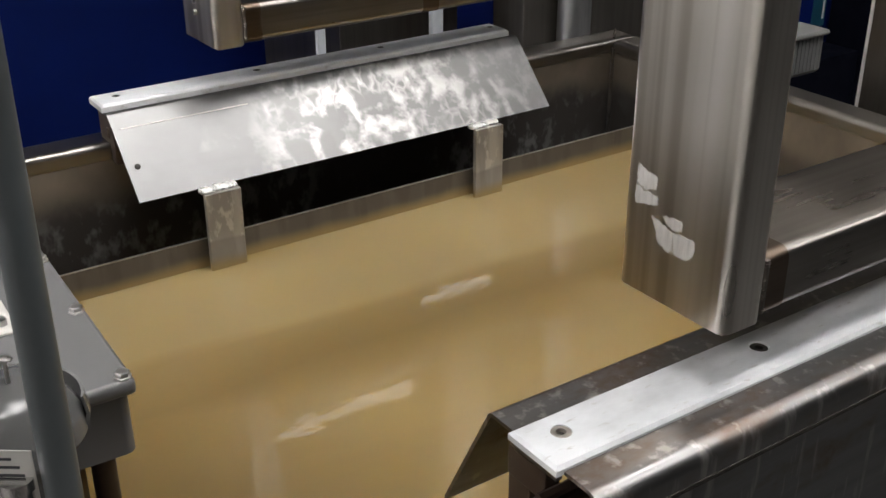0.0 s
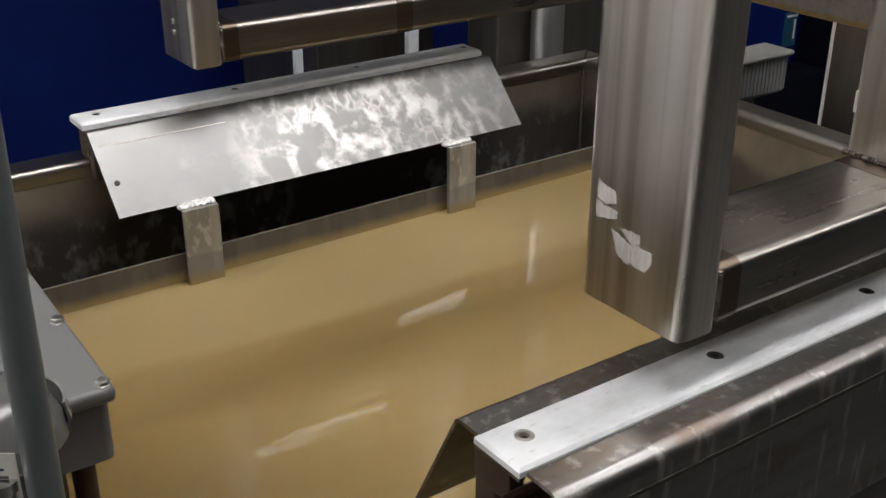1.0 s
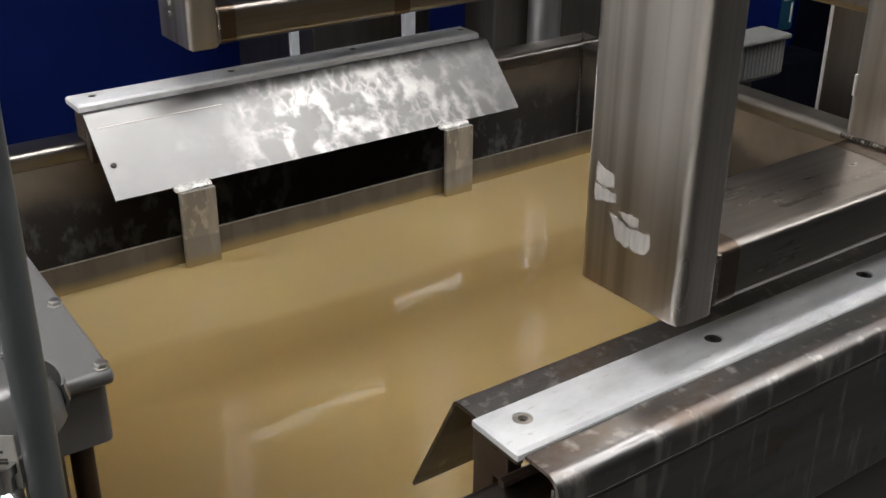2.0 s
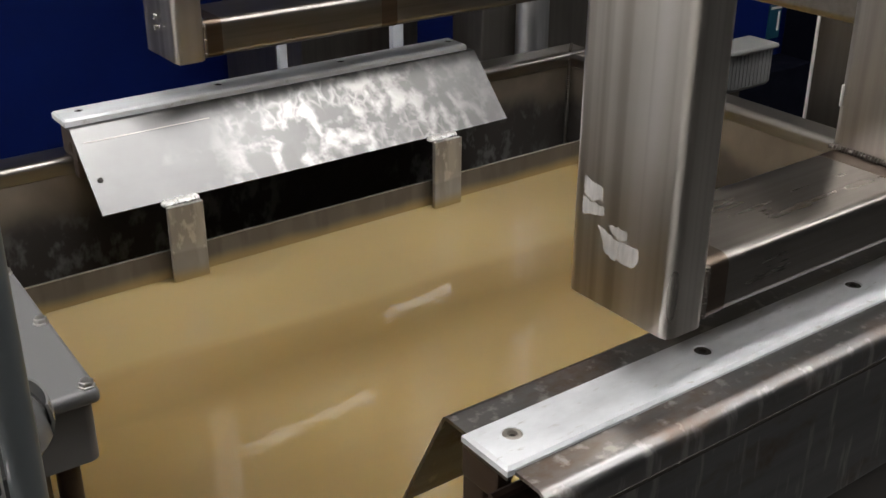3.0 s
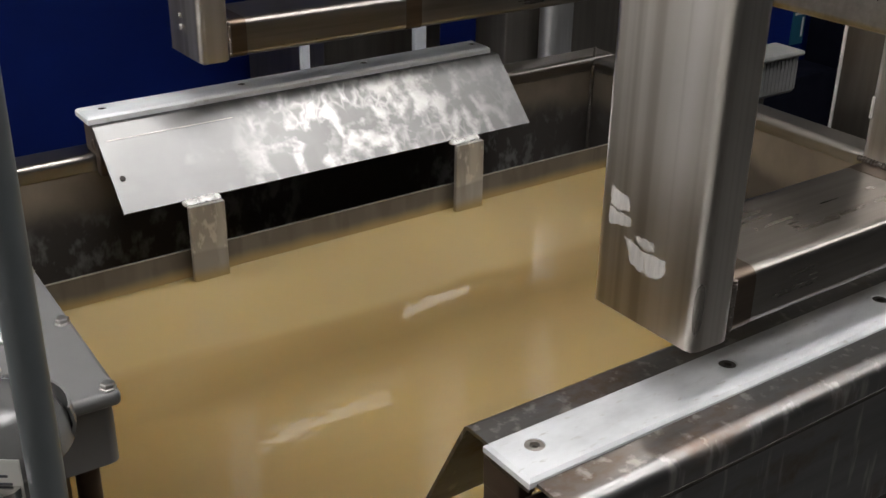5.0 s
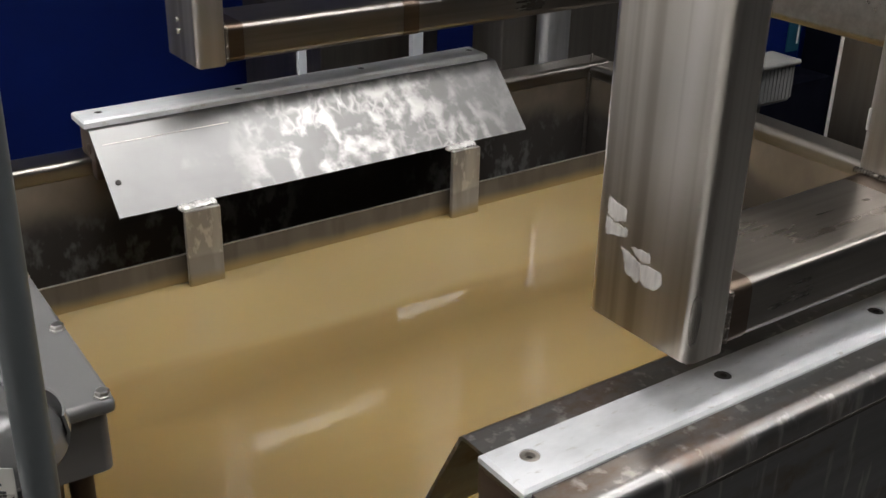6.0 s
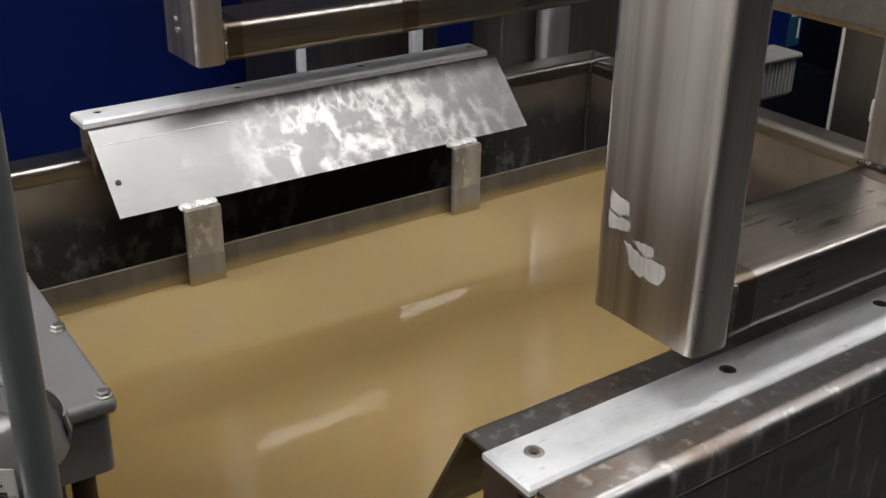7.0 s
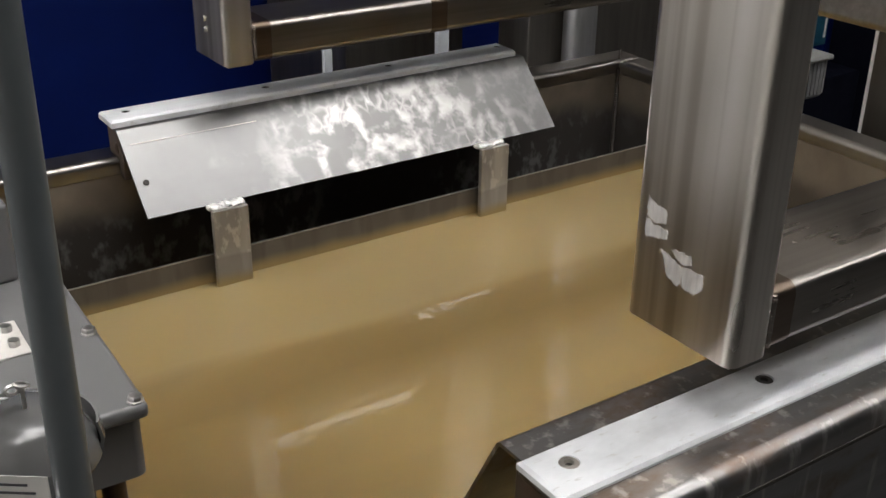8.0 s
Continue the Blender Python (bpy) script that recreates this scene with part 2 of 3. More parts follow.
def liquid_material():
    """Tan liquid with shade and reflection painted into its colour: a dark band along the tank, a dark west end, a
    paler far side.
    """
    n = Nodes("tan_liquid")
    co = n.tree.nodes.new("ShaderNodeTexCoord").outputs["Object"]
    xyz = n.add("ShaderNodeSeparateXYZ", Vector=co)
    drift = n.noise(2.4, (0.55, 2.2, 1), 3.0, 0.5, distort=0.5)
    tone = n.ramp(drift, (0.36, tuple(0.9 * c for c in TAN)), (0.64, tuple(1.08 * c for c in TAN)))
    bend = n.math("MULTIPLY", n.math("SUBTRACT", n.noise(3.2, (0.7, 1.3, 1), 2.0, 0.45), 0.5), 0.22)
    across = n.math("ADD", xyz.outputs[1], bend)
    # Soft shade painted in: a band along x, then the end by the junction box.
    shade_band = n.ramp(across, (0.6, 0.0), (0.74, 0.2), (0.87, 1.0), (0.96, 0.75), (1.13, 0.0))
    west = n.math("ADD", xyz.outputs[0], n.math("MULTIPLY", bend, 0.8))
    shade_band = n.math("MAXIMUM", shade_band, n.ramp(west, (0.22, 1.0), (0.55, 0.0)))
    tone = n.mix(shade_band, tone, tuple(c * k for c, k in zip(TAN, (0.66, 0.63, 0.58))))
    # Greyer reflection towards the weir, painted into the colour.
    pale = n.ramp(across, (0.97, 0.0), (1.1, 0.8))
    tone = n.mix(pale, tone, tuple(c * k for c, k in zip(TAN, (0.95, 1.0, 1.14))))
    wave = n.noise(9.0, (1, 1, 1), 2.0, 0.45)
    fine = n.noise(55.0, (1, 1, 1), 2.0, 0.5)
    n.bump(n.math("ADD", wave, n.math("MULTIPLY", fine, 0.22)), 0.3, 0.0012)
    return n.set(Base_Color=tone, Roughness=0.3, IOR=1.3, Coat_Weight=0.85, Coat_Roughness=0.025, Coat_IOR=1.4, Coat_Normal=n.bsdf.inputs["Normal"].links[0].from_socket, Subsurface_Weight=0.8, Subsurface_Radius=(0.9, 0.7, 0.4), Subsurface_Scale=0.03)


def washed_steel(name, base, rough, metal):
    """Dull steel that the liquid washes up: a soft uneven tan film along the foot, dried film above."""
    n = Nodes(name)
    z = n.add("ShaderNodeSeparateXYZ", Vector=n.tree.nodes.new("ShaderNodeNewGeometry").outputs["Position"]).outputs[2]
    lap = n.math("MULTIPLY", n.math("SUBTRACT", n.noise(14.0, (1, 1, 0.2), 3.0, 0.5), 0.5), 0.014)
    film = n.add("ShaderNodeMapRange", Value=n.math("ADD", z, lap), From_Min=LEVEL + 0.02, From_Max=LEVEL - 0.001)
    film.interpolation_type = "SMOOTHSTEP"
    cloud = n.noise(8.0, (1, 1, 1), 4.0, 0.6)
    streak = n.noise(26.0, (1, 1, 0.15), 3.0, 0.55)
    tone = n.ramp(cloud, (0.3, tuple(0.86 * c for c in base)), (0.7, tuple(1.12 * c for c in base)))
    tone = n.mix(n.ramp(streak, (0.48, 0.0), (0.62, 0.6)), tone, tuple(1.6 * c for c in base))
    tone = n.mix(n.ramp(n.noise(34.0, (1, 1, 0.2), 3.0, 0.55), (0.54, 0.0), (0.64, 0.6)), tone, tuple(0.5 * c for c in base))
    dried = n.add("ShaderNodeMapRange", Value=n.math("ADD", z, lap), From_Min=WEIR + 0.002, From_Max=WEIR - 0.002).outputs[0]
    tone = n.mix(n.math("MULTIPLY", dried, 0.4), tone, (0.105, 0.089, 0.07))
    fleck = n.ramp(n.noise(75.0, (1, 1, 0.45), 3.0, 0.6), (0.55, 0.0), (0.64, 0.55))
    tone = n.mix(n.math("MULTIPLY", fleck, n.math("SUBTRACT", 1.0, dried)), tone, tuple(min(0.8, 2.0 * c) for c in base))
    n.bump(cloud, 0.08)
    m = n.mix(n.math("MAXIMUM", film.outputs[0], n.math("MULTIPLY", dried, 0.7)), (metal, metal, metal), (0.0, 0.0, 0.0))
    return n.set(Base_Color=n.mix(film.outputs[0], tone, TAN), Roughness=rough, Metallic=m)


def glow_material(name, power):
    n = Nodes(name)
    return n.set(Base_Color=(0.8, 0.8, 0.8), Emission_Color=LAMP_COLOUR, Emission_Strength=power)


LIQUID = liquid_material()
WEIR_STEEL = washed_steel("weir_steel", (0.092, 0.079, 0.064), 0.55, 0.1)
SUPPORT_STEEL = washed_steel("support_bar_steel", (0.34, 0.32, 0.29), 0.5, 0.65)
GLOW, TUBE_GLOW = glow_material("lamp_diffuser", LAMP_POWER), glow_material("tube_glow", TUBE_POWER)


# ---- mesh helpers ----
def part(name, bm, material, parent=None, label="", sharp=38):
    """Links a bmesh as one mesh object, under parent if given."""
    me = bpy.data.meshes.new(name)
    bmesh.ops.recalc_face_normals(bm, faces=bm.faces[:])
    bm.to_mesh(me)
    bm.free()
    me.materials.append(material)
    me.shade_smooth()
    me.set_sharp_from_angle(angle=radians(sharp))
    ob = new(name, me)
    m = ob.modifiers.new("normals", "WEIGHTED_NORMAL")
    m.keep_sharp = True
    if parent:
        ob.parent = parent
    return tagged(ob, label)


def empty(name, label, category, group="", kind=""):
    ob = new(name)
    ob.empty_display_size = 0.05
    return tagged(ob, label, category, group, kind)


def add_box(bm, x0, x1, y0, y1, z0, z1, bevel=0.0, segments=2, only=None):
    """Adds a box; only: 'x', 'y' or 'z' bevels just the edges along that axis, 'top' those of the top."""
    made = bmesh.ops.create_cube(bm, size=1.0)["verts"]
    for v in made:
        v.co = Vector(((x0 + x1) / 2 + v.co.x * (x1 - x0), (y0 + y1) / 2 + v.co.y * (y1 - y0), (z0 + z1) / 2 + v.co.z * (z1 - z0)))
    if bevel:
        edges = {e for v in made for e in v.link_edges}
        if only == "top":
            edges = {e for e in edges if min(e.verts[0].co.z, e.verts[1].co.z) > (z0 + z1) / 2}
        elif only:
            k = "xyz".index(only)
            edges = {e for e in edges if abs((e.verts[0].co - e.verts[1].co).normalized()[k]) > 0.9}
        bmesh.ops.bevel(bm, geom=list(edges), offset=bevel, segments=segments, profile=0.5, affect="EDGES")
    return bm


def box(*bounds, bevel=0.0, segments=2, only=None):
    return add_box(bmesh.new(), *bounds, bevel=bevel, segments=segments, only=only)


def add_rod(bm, a, b, r, r2=None, sides=20):
    a, b = Vector(a), Vector(b)
    turn = (b - a).to_track_quat("Z", "Y").to_matrix().to_4x4()
    bmesh.ops.create_cone(bm, cap_ends=True, segments=sides, radius1=r, radius2=r if r2 is None else r2, depth=(b - a).length,
                          matrix=Matrix.Translation((a + b) / 2) @ turn)
    return bm


def rod(a, b, r, r2=None, sides=20):
    return add_rod(bmesh.new(), a, b, r, r2, sides)


def lathe(profile, centre, sides=40):
    """Turns (radius, height) pairs about the upright axis at centre."""
    bm = bmesh.new()
    rings = []
    for r, h in profile:
        rings.append([bm.verts.new((centre[0] + r * math.cos(2 * math.pi * k / sides), centre[1] + r * math.sin(2 * math.pi * k / sides), centre[2] + h)) for k in range(sides)])
    for lo, hi in zip(rings, rings[1:]):
        for k in range(sides):
            bm.faces.new((lo[k], lo[(k + 1) % sides], hi[(k + 1) % sides], hi[k]))
    bm.faces.new(rings[0][::-1])
    bm.faces.new(rings[-1])
    return bm


def bent_sheet(corners, thick, x0, x1, steps=1):
    """A folded sheet: corners (y, z, bend radius) of its outer line, drawn out along x."""
    line = []
    for k, (y, z, r) in enumerate(corners):
        p = Vector((y, z))
        if not r or k in (0, len(corners) - 1):
            line.append(p)
            continue
        a, b = (Vector(corners[k - 1][:2]) - p).normalized(), (Vector(corners[k + 1][:2]) - p).normalized()
        half = a.angle(b) / 2
        d = r / math.tan(half)
        s, e, mid = p + a * d, p + b * d, p + (a + b).normalized() * (r / math.sin(half))
        for q in range(9):
            w = s.lerp(e, q / 8) - mid
            line.append(mid + w.normalized() * r)
    normal = []
    for k in range(len(line)):
        t = (line[min(k + 1, len(line) - 1)] - line[max(k - 1, 0)]).normalized()
        normal.append(Vector((t.y, -t.x)))
    inner = [p + n * thick for p, n in zip(line, normal)]
    loop = line + inner[::-1]
    bm = bmesh.new()
    rows = [[bm.verts.new((x0 + (x1 - x0) * q / steps, p.x, p.y)) for p in loop] for q in range(steps + 1)]
    n = len(loop)
    for a, b in zip(rows, rows[1:]):
        for k in range(n):
            bm.faces.new((a[k], a[(k + 1) % n], b[(k + 1) % n], b[k]))
    m = len(line)
    for row in (rows[0], rows[-1]):
        for k in range(m - 1):
            bm.faces.new((row[k], row[k + 1], row[n - 2 - k], row[n - 1 - k]))
    return bm


def weld_bead(parent, a, b, r=0.0035, ripple=0.12):
    """A lumpy row of overlapping beads."""
    bm = bmesh.new()
    a, b = Vector(a), Vector(b)
    count = max(6, int((b - a).length / (r * 0.25)))
    turn = (b - a).to_track_quat("Z", "Y")
    rings = []
    for k in range(count + 1):
        s = r * (0.25 if k in (0, count) else random.uniform(0.75, 0.95) * (1.0 + ripple * math.cos(k * 1.571)))
        rings.append([bm.verts.new(a.lerp(b, k / count) + turn @ Vector((s * math.cos(q * math.pi / 4), s * math.sin(q * math.pi / 4), 0))) for q in range(8)])
    for lo, hi in zip(rings, rings[1:]):
        for q in range(8):
            bm.faces.new((lo[q], lo[(q + 1) % 8], hi[(q + 1) % 8], hi[q]))
    bm.faces.new(rings[0][::-1]), bm.faces.new(rings[-1])
    return part("weld", bm, WELD, parent, "lumpy weld bead", 60)


# ---- the room ----
def room():
    tagged(part("floor", box(-1.5, 6.2, -4.2, 6.2, -0.1, 0), CONCRETE), "worn grey concrete factory floor", "floor", kind="structure")
    tagged(part("ceiling", box(-1.5, 6.2, -4.2, 6.2, 4.2, 4.3), CEILING), "plain grey sheet ceiling", "ceiling", kind="structure")
    # Out of view; near and pale so the column's side mirrors it brightly.
    tagged(part("wall_west", box(-1.5, -1.3, -4.2, 6.2, 0, 4.2), WALL_PAINT), "unseen pale wall added to brighten the column", "wall", kind="structure")
    # These are unseen as well, kept dark so south faces stay dark.
    tagged(part("wall_east", box(6, 6.2, -4.2, 6.2, 0, 4.2), DARK_WALL), "unseen dark wall that closes the room", "wall", kind="structure")
    tagged(part("wall_south", box(-1.3, 6, -4.2, -4, 0, 4.2), DARK_WALL), "unseen dark wall that closes the room", "wall", kind="structure")
    tagged(part("wall_north", box(-1.3, 6, 6, 6.2, 0, 4.2), DARK_WALL), "unseen dark wall that closes the room", "wall", kind="structure")


def lamp(x, y, z, length):
    """A batten lamp along x."""
    lamp_ob = empty("ceiling_lamp", "unseen long white lamp with a glowing diffuser", "ceiling lamp", "ceiling lamps")
    part("housing", box(x - length / 2, x + length / 2, y - 0.215, y + 0.215, z + 0.03, z + 0.09, bevel=0.01), PALE_ENCLOSURE, lamp_ob)
    part("diffuser", box(x - length / 2 + 0.02, x + length / 2 - 0.02, y - 0.2, y + 0.2, z, z + 0.028, bevel=0.008), GLOW, lamp_ob, "glowing white diffuser")
    for s in (-0.4, 0.4):
        part("hanger", rod((x + s * length, y, z + 0.09), (x + s * length, y, 4.2), 0.006, sides=8), DARK_STEEL, lamp_ob)


def tube_lamp(x, y, z, length):
    """A slim fluorescent tube on a spine."""
    lamp_ob = empty("tube_lamp", "slim white fluorescent tube lamp hung from the ceiling", "tube lamp", "tube lamps")
    part("spine", box(x - length / 2, x + length / 2, y - 0.03, y + 0.03, z + 0.03, z + 0.08, bevel=0.006), PALE_ENCLOSURE, lamp_ob)
    part("tube", rod((x - length / 2 + 0.02, y, z), (x + length / 2 - 0.02, y, z), 0.02, sides=16), TUBE_GLOW, lamp_ob, "glowing tube")
    for s in (-0.5, 0.5):
        part("holder", box(x + s * (length - 0.04) - 0.012, x + s * (length - 0.04) + 0.012, y - 0.012, y + 0.012, z - 0.02, z + 0.0305), PALE_ENCLOSURE, lamp_ob)
        part("hanger", rod((x + s * 0.8 * length, y, z + 0.08), (x + s * 0.8 * length, y, 4.2), 0.006, sides=8), DARK_STEEL, lamp_ob)


room()
# Tubes out of view, dimmed and placed to mirror as streaks in the liquid.
tube_lamp(2.27, 4.2, 3.5, 0.85)
tube_lamp(3.55, 4.93, 3.5, 0.8)
# Lamps out of view; the low west one is added to brighten the column.
for lx, ly in ((2.1, 0.3), (0.25, 0.15), (0.85, 0.6), (-0.9, 1.55), (2.4, -0.9), (3.9, -1.1)):
    lamp(lx, ly, 2.3 if ly > 1.5 else 3.5, 1.2 if lx > 0 else 0.75)

# ---- the tank ----
X0, X1, Y0, Y1, RIM, WALL = 0.13, 1.205, 0.455, 1.279, 1.03, 0.045


def tank():
    t = empty("dip_tank", "open stainless steel dip tank on legs, stained", "tank")
    part("wall", box(X0 - WALL, X1 + WALL, Y1, Y1 + WALL, 0.3, RIM - 0.022), TANK_STEEL, t)
    part("wall", box(X0 - WALL, X1 + WALL, Y0 - WALL, Y0, 0.3, RIM - 0.022), TANK_STEEL, t)
    part("wall", box(X1, X1 + WALL, Y0 + 0.0005, Y1 - 0.0005, 0.3, RIM - 0.022), TANK_STEEL, t)
    part("wall", box(X0 - WALL, X0, Y0 + 0.0005, Y1 - 0.0005, 0.3, RIM - 0.022), TANK_STEEL, t)
    part("rim", box(X0 - WALL - 0.002, X1 + WALL + 0.002, Y1 - 0.0006, Y1 + WALL + 0.004, RIM - 0.0215, RIM, bevel=0.009, segments=4, only="top"), RIM_STEEL, t, "rounded steel rim")
    part("rim", box(X0 - WALL - 0.002, X1 + WALL + 0.002, Y0 - WALL - 0.002, Y0 + 0.0006, RIM - 0.0215, RIM, bevel=0.009, segments=4, only="top"), RIM_STEEL, t, "rounded steel rim")
    part("rim", box(X1 - 0.0006, X1 + WALL + 0.002, Y0 + 0.001, Y1 - 0.001, RIM - 0.0215, RIM - 0.0005, bevel=0.009, segments=4, only="top"), RIM_STEEL, t, "rounded steel rim")
    part("rim", box(X0 - WALL - 0.002, X0 + 0.0006, Y0 + 0.001, Y1 - 0.001, RIM - 0.0215, RIM - 0.0005, bevel=0.009, segments=4, only="top"), RIM_STEEL, t, "rounded steel rim")
    weir = part("weir_plate", box(X0 - 0.002, X1 + 0.002, 1.1658, 1.1688, 0.32, WEIR - 0.0012), WEIR_STEEL, t, "dull inner weir plate, washed by the liquid")
    part("cut_edge", box(X0 - 0.002, X1 + 0.002, 1.1656, 1.169, WEIR - 0.0013, WEIR - 0.0002, bevel=0.0004), SCREW_STEEL, weir, "bright cut edge")
    part("bottom", box(X0 - 0.01, X1 + 0.01, Y0 - 0.01, Y1 + 0.01, 0.31, 0.33), DARK_STEEL, t)
    weld_bead(t, (X1 - 0.002, Y1 - 0.002, LEVEL - 0.03), (X1 - 0.002, Y1 - 0.002, RIM - 0.012), 0.0035)
    weld_bead(t, (X1 + 0.004, Y1 + 0.004, RIM), (X1 + 0.04, Y1 + 0.04, RIM), 0.0025)
    for x in (X0 - 0.03, X1 - 0.03):
        for y in (Y0 - 0.03, Y1 - 0.03):
            part("leg", box(x, x + 0.06, y, y + 0.06, 0.0, 0.3, bevel=0.006), DARK_STEEL, t)


def liquid():
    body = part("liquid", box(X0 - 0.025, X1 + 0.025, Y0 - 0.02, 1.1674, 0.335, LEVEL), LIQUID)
    return tagged(body, "cloudy tan process liquid with glossy rippled surface", "liquid", kind="structure")


tank()
SURFACE_OB = liquid()


# ---- guards ----
def circle(bm, x, y, z, r, sides=20):
    vs = [bm.verts.new((x + r * math.cos(2 * math.pi * k / sides), y + r * math.sin(2 * math.pi * k / sides), z)) for k in range(sides)]
    return vs, [bm.edges.new((vs[k], vs[(k + 1) % sides])) for k in range(sides)]


def wear_strip(parent, x0, x1, y0, y1, z0, z1, holes, r, tight):
    """A white plastic strip with countersunk holes; the screws in 'tight' sit near the top."""
    bm = bmesh.new()
    e = 0.0025
    outer = []
    for k in range(4):
        cx, cy = ((x0 + e, y0 + e), (x1 - e, y0 + e), (x1 - e, y1 - e), (x0 + e, y1 - e))[k]
        outer.append(bm.verts.new((cx, cy, z1)))
    edges = [bm.edges.new((outer[k], outer[(k + 1) % 4])) for k in range(4)]
    low = [bm.verts.new(((x0, x1, x1, x0)[k], (y0, y0, y1, y1)[k], z1 - e)) for k in range(4)]
    base = [bm.verts.new(((x0, x1, x1, x0)[k], (y0, y0, y1, y1)[k], z0)) for k in range(4)]
    rings = []
    for hx, hy in holes:
        vs, es = circle(bm, hx, hy, z1, r)
        edges += es
        rings.append((vs, hx, hy))
    bmesh.ops.triangle_fill(bm, use_beauty=True, edges=edges)
    for k in range(4):
        j = (k + 1) % 4
        bm.faces.new((outer[k], outer[j], low[j], low[k]))
        bm.faces.new((low[k], low[j], base[j], base[k]))
    bm.faces.new(base)
    for vs, hx, hy in rings:
        inner, _ = circle(bm, hx, hy, z1 - 0.005, r * 0.6)
        n = len(vs)
        for k in range(n):
            bm.faces.new((vs[k], vs[(k + 1) % n], inner[(k + 1) % n], inner[k]))
        bm.faces.new(inner)
    strip = part("wear_strip", bm, WHITE_PLASTIC, parent, "scuffed white plastic wear strip", 25)
    for k, (hx, hy) in enumerate(holes):
        # Holes not in tight get a near-black disc in place of their shade.
        up = z1 - 0.0006 if k in tight else z1 - 0.0014
        rr = r * 0.95 if k in tight else r * 0.92
        screw = part("screw", lathe([(rr * 0.55, -0.004), (rr, 0), (rr * 0.9, 0.0004), (rr * 0.5, 0.0004), (rr * 0.42, -0.0022)], (hx, hy, up), 20), SCREW_STEEL if k in tight else HOLE, strip,
                     "countersunk screw head, near black in the darker holes")
        part("socket", lathe([(rr * 0.4, 0), (rr * 0.4, 0.0006)], (hx, hy, up - 0.0025), 6), HOLE, screw)
    return strip


def far_guard():
    g = empty("splash_guard", "water-marked bent steel splash guard with white plastic strip", "guard", "splash guards")
    part("sheet", bent_sheet([(1.172, 0.989, 0), (1.254, 1.074, 0.004), (1.3, 1.074, 0)], 0.003, 0.373, 0.988, 24), GUARD_STEEL, g)
    xs = [0.3985 + 0.189 * k for k in range(4)]
    wear_strip(g, 0.37, 0.978, 1.26, 1.307, 1.0745, 1.0835, [(x, 1.29) for x in xs], 0.006, ())
    for x in (0.378, 0.68, 0.965):
        hook = box(x, x + 0.02, 1.256, 1.306, RIM - 0.0005, 1.0705, bevel=0.003)
        add_box(hook, x + 0.001, x + 0.019, 1.262, 1.2785, 1.004, RIM + 0.01, bevel=0.004)
        add_box(hook, x - 0.003, x + 0.012, 1.268, 1.2795, 1.036, 1.052, bevel=0.005)
        part("bracket", hook, RUST_STEEL, g, "rusty steel bracket")
    for x in (0.4445, 0.841):
        part("support_bar", box(x, x + 0.047, 1.149, 1.157, 0.6, 0.9885, bevel=0.002), SUPPORT_STEEL, g, "streaked steel support bar")
        tab = bmesh.new()
        rings = []
        for k in range(25):
            r = 0.0038 * (0.35 if k in (0, 24) else random.uniform(0.75, 1.15))
            cx, cy, cz = x - 0.001 + 0.049 * k / 24, 1.165 + random.uniform(-0.001, 0.001), 0.9885 + random.uniform(-0.0008, 0.0008)
            rings.append([tab.verts.new((cx, cy + 1.9 * r * math.cos(q * math.pi / 5), cz + r * math.sin(q * math.pi / 5))) for q in range(10)])
        for lo, hi in zip(rings, rings[1:]):
            for q in range(10):
                tab.faces.new((lo[q], lo[(q + 1) % 10], hi[(q + 1) % 10], hi[q]))
        tab.faces.new(rings[0][::-1]), tab.faces.new(rings[-1])
        part("weld_tab", tab, GROUND_PATCH, g, "bright ground weld tab")
    part("scribe_line", box(0, 0.165, -0.0004, 0.0004, -0.0003, 0.0002), SCREW_STEEL, g, "bright scribed line").matrix_local = pose(0.383, 1.2385, 1.0586, 46, 0, 0.0)
    part("rivet", lathe([(0.0036, 0), (0.0036, 0.0006), (0.0026, 0.001)], (0, 0, 0), 16), HOLE, g).matrix_local = pose(0.386, 1.203, 1.0216, 46)
    return g


